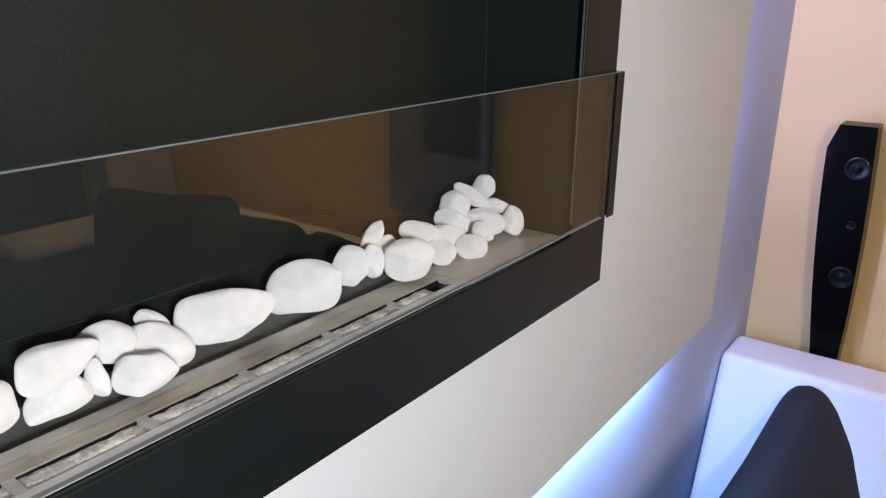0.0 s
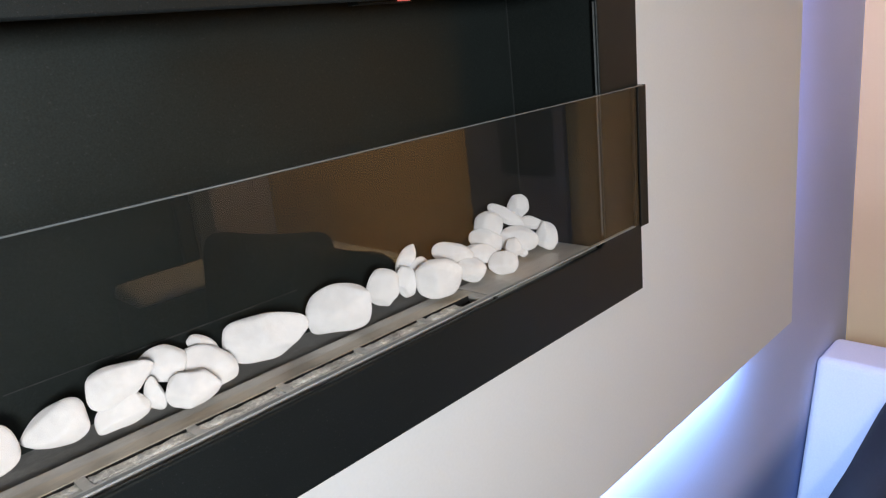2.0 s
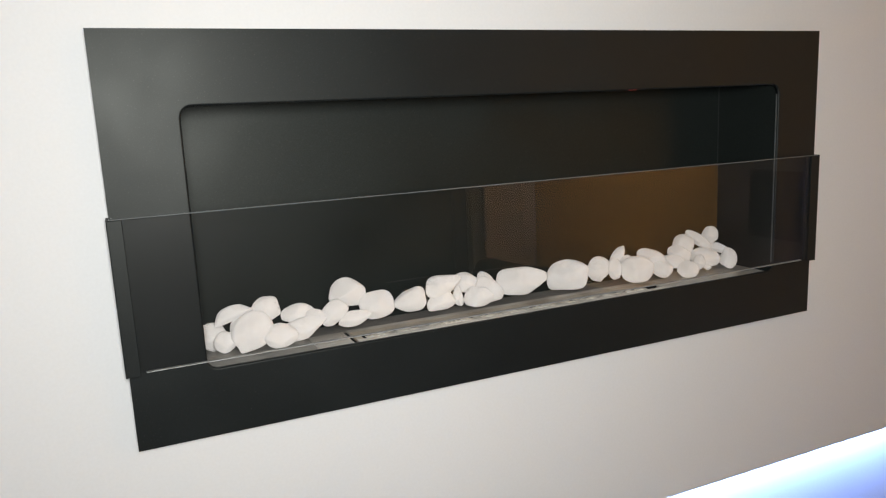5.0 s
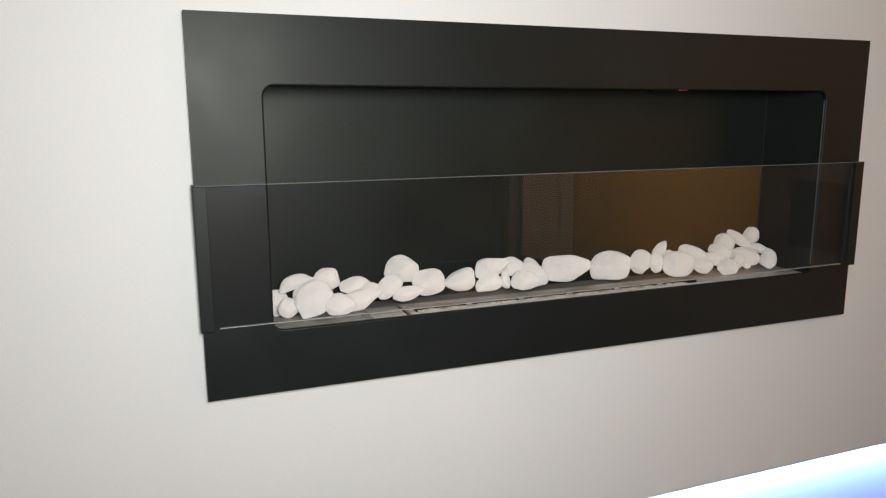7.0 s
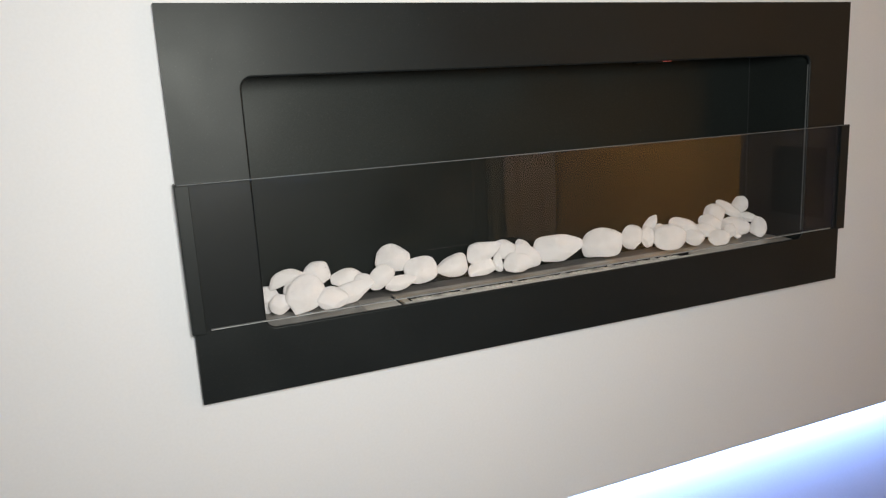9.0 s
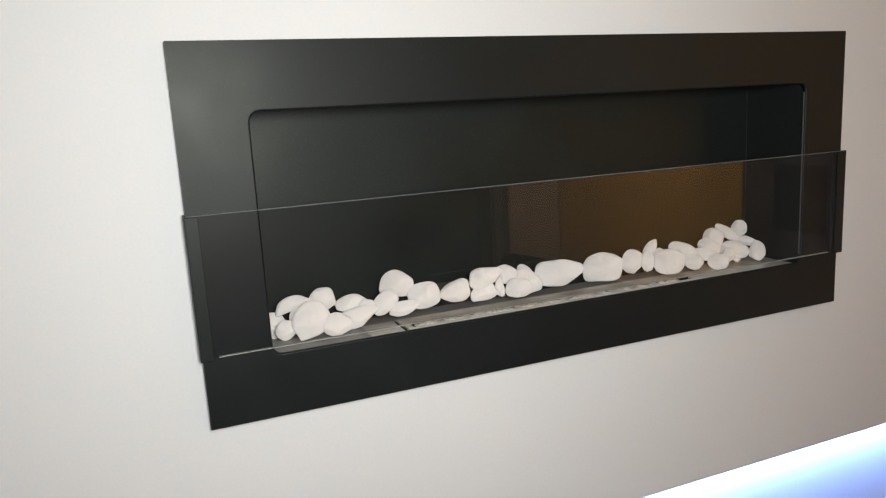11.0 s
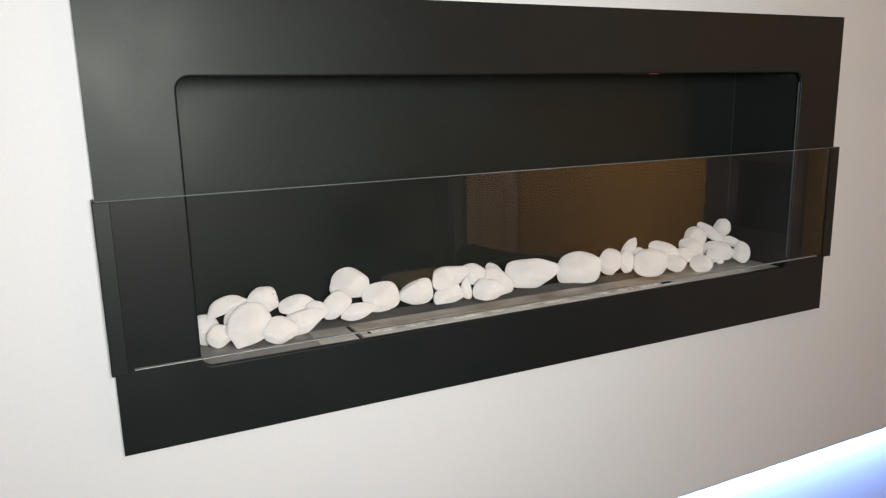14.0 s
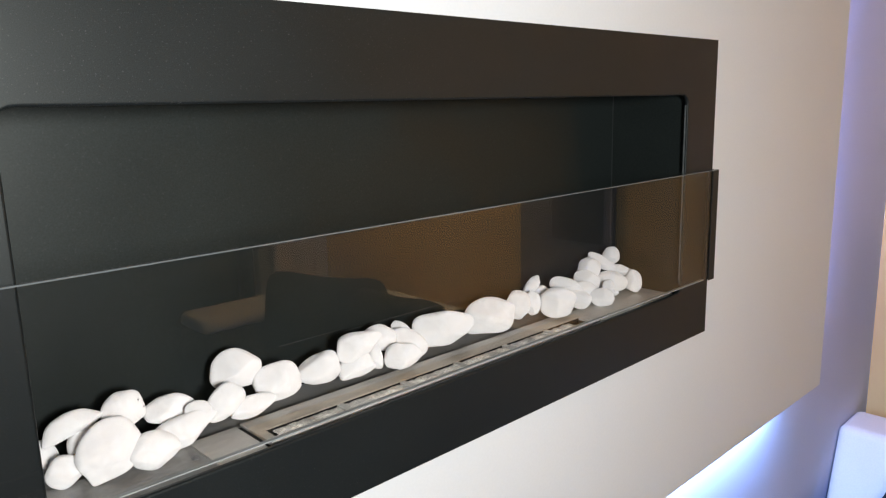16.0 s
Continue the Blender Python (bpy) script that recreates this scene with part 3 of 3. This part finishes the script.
def cushion(m, size, thick, label):
    """A square black cushion with pinched corners."""
    bm = bmesh.new()
    steps = 22
    for side in (1, -1):
        grid = []
        for i in range(steps + 1):
            row = []
            for j in range(steps + 1):
                u, v = 2 * i / steps - 1, 2 * j / steps - 1
                blunt = 1 - 0.20 * (u * u * v * v) ** 2
                pinch = 1 - 0.15 * (1 - abs(u) ** 2) * abs(v) ** 3
                pinch2 = 1 - 0.15 * (1 - abs(v) ** 2) * abs(u) ** 3
                body = max(0.0, (1 - u ** 4) * (1 - v ** 4)) ** 0.5
                wrinkle = 0.006 * noise.noise((u * 3, v * 3, side * 2.0)) * body
                row.append(bm.verts.new((u * size / 2 * pinch2 * blunt, side * (thick / 2 * body + wrinkle), v * size / 2 * pinch * blunt)))
            grid.append(row)
        for i in range(steps):
            for j in range(steps):
                bm.faces.new((grid[i][j], grid[i + 1][j], grid[i + 1][j + 1], grid[i][j + 1]))
    bmesh.ops.remove_doubles(bm, verts=bm.verts, dist=0.0006)
    ob = link("cushion", bm, FABRIC, smooth=True)
    ob.matrix_world = m
    return tagged(ob, label, "cushion", "sofa cushions")


cushion(pose(1.636, -0.180, 0.544, 0, 0, 153.7) @ pose(0, 0, 0, 24.4, 0, 0) @ pose(0, 0, 0, 0, 33.8, 0), 0.47, 0.1225, "black fabric cushion standing on its corner against the backrest")
for y, turn in ((-1.08, 1), (-1.60, -2)):
    cushion(pose(1.590, y, 0.630, 0, 0, 90) @ pose(0, 0, 0, 17, 0, 0) @ pose(0, 0, 0, 0, turn, 0), 0.58, 0.15, "black fabric cushion leaning upright on the backrest")
cushion(pose(1.545, -1.96, 0.655, 0, 0, 52) @ pose(0, 0, 0, 14, 0, 0) @ pose(0, 0, 0, 0, 4, 0), 0.58, 0.16, "large black fabric cushion leaning in the sofa corner")

# ---- tall loudspeaker between the sofa and the wall ----
speaker = tagged(base("loudspeaker", 1.91, -0.08, 0), "slim piano-black tower loudspeaker beside the ochre wall", "loudspeaker")
shape = bmesh.new()
SX0, SX1, S_TOP = 1.878, 1.945, 1.308
levels = 26
loops = []
for i in range(levels + 1):
    u = i / levels
    z = 0.03 + u * (S_TOP - 0.03)
    d = S_TOP - z
    right = -0.131 - 0.011 * math.sin(math.pi * min(1.0, d / 0.68))
    left = -0.045 - 0.017 * max(0.0, 1 - d / 0.045) - 0.036 * (max(0.0, d - 0.04) / 0.46) ** 1.7
    left = max(left, -0.085)
    loops.append([shape.verts.new(p) for p in ((SX0, right, z), (SX0, left, z), (SX1, left, z), (SX1, right, z))])
for a, b in zip(loops, loops[1:]):
    for i in range(4):
        j = (i + 1) % 4
        shape.faces.new((a[i], a[j], b[j], b[i]))
shape.faces.new(loops[0])
shape.faces.new(loops[-1])
bmesh.ops.recalc_face_normals(shape, faces=shape.faces)
part("cabinet", shape, PIANO, speaker)
part("base_plate", box(1.876, 1.952, -0.18, 0.02, 0, 0.03, bevel=0.006), PIANO, speaker)


def driver(y, z, r):
    """A round driver: dished cone in a chrome ring, facing the sofa."""
    turn = Matrix.Translation((SX0, y, z)) @ Euler((0, -math.pi / 2, 0)).to_matrix().to_4x4()
    bm = bmesh.new()
    ring = []
    for rr, h in ((r, 0.0), (r, 0.003), (0.90 * r, 0.0042), (0.84 * r, 0.0025), (0.84 * r, 0.0)):
        ring.append([bm.verts.new(turn @ Vector((rr * math.cos(a * math.tau / 28), rr * math.sin(a * math.tau / 28), h))) for a in range(28)])
    for p, q in zip(ring, ring[1:]):
        for i in range(28):
            bm.faces.new((p[i], p[(i + 1) % 28], q[(i + 1) % 28], q[i]))
    d = part("driver", bm, GLOSSRING, speaker, "glossy driver ring", smooth=True)
    bm = bmesh.new()
    rows = [[bm.verts.new(turn @ Vector((r * f * math.cos(a * math.tau / 28), r * f * math.sin(a * math.tau / 28), h))) for a in range(28)] for f, h in ((0.84, 0.0022), (0.55, 0.0008), (0.32, 0.0006), (0.28, 0.003), (0.12, 0.005))]
    for p, q in zip(rows, rows[1:]):
        for i in range(28):
            bm.faces.new((p[i], p[(i + 1) % 28], q[(i + 1) % 28], q[i]))
    bm.faces.new(rows[-1])
    part("cone", bm, CONE, d, smooth=True)


driver(-0.108, 1.222, 0.024)
driver(-0.116, 1.103, 0.010)
driver(-0.116, 0.986, 0.024)

# ---- what the glass mirrors: picture and curtain ----
# canvas invented to give the unidentified bluish patch in the glass
picture = tagged(base("wall_picture", CORNER - 0.01, -1.12, 1.0), "invented lavender canvas with a dark blue block, for a bluish mirrored patch", "picture")
part("canvas", box(CORNER - 0.022, CORNER - 0.001, -1.235, -0.85, 0.90, 1.55, bevel=0.003), CANVAS, picture)
part("dark_block", box(CORNER - 0.0245, CORNER - 0.0222, -1.09, -0.885, 1.11, 1.33), INK, picture)
curtain = bmesh.new()
steps = 90
front, rear = [], []
for i in range(steps + 1):
    u = i / steps
    x = 1.645 + u * 0.295
    fold = 0.024 * math.sin(u * 13) + 0.006 * math.sin(u * 28 + 1)
    for store, dy in ((front, 0.0), (rear, -0.004)):
        store.append([curtain.verts.new((x, -2.48 + fold + dy, z)) for z in (0.02, 2.45)])
for i in range(steps):
    curtain.faces.new((front[i][0], front[i + 1][0], front[i + 1][1], front[i][1]))
    curtain.faces.new((rear[i][0], rear[i][1], rear[i + 1][1], rear[i + 1][0]))
for e in (0, steps):
    curtain.faces.new((front[e][0], front[e][1], rear[e][1], rear[e][0]))
cur = tagged(base("curtain", 1.8, -2.48, 0), "mauve grey curtain hanging in folds beside the window", "curtain")
part("drape", curtain, CURTAIN, cur, smooth=True)
part("rail", box(1.60, 1.952, -2.51, -2.47, 2.45, 2.48, bevel=0.006), CHROME, cur)

# ---- ceiling lamp ----
ceil = tagged(base("ceiling_lamp", 1.45, -1.75, 2.6), "flat round warm ceiling lamp", "lamp")
bm = bmesh.new()
bmesh.ops.create_cone(bm, cap_ends=True, segments=40, radius1=0.24, radius2=0.26, depth=0.05, matrix=Matrix.Translation((1.45, -1.75, 2.574)))
part("housing", bm, CEILING, ceil)
bm = bmesh.new()
bmesh.ops.create_cone(bm, cap_ends=True, segments=40, radius1=0.22, radius2=0.23, depth=0.012, matrix=Matrix.Translation((1.45, -1.75, 2.542)))
part("diffuser", bm, LAMPGLOW, ceil)
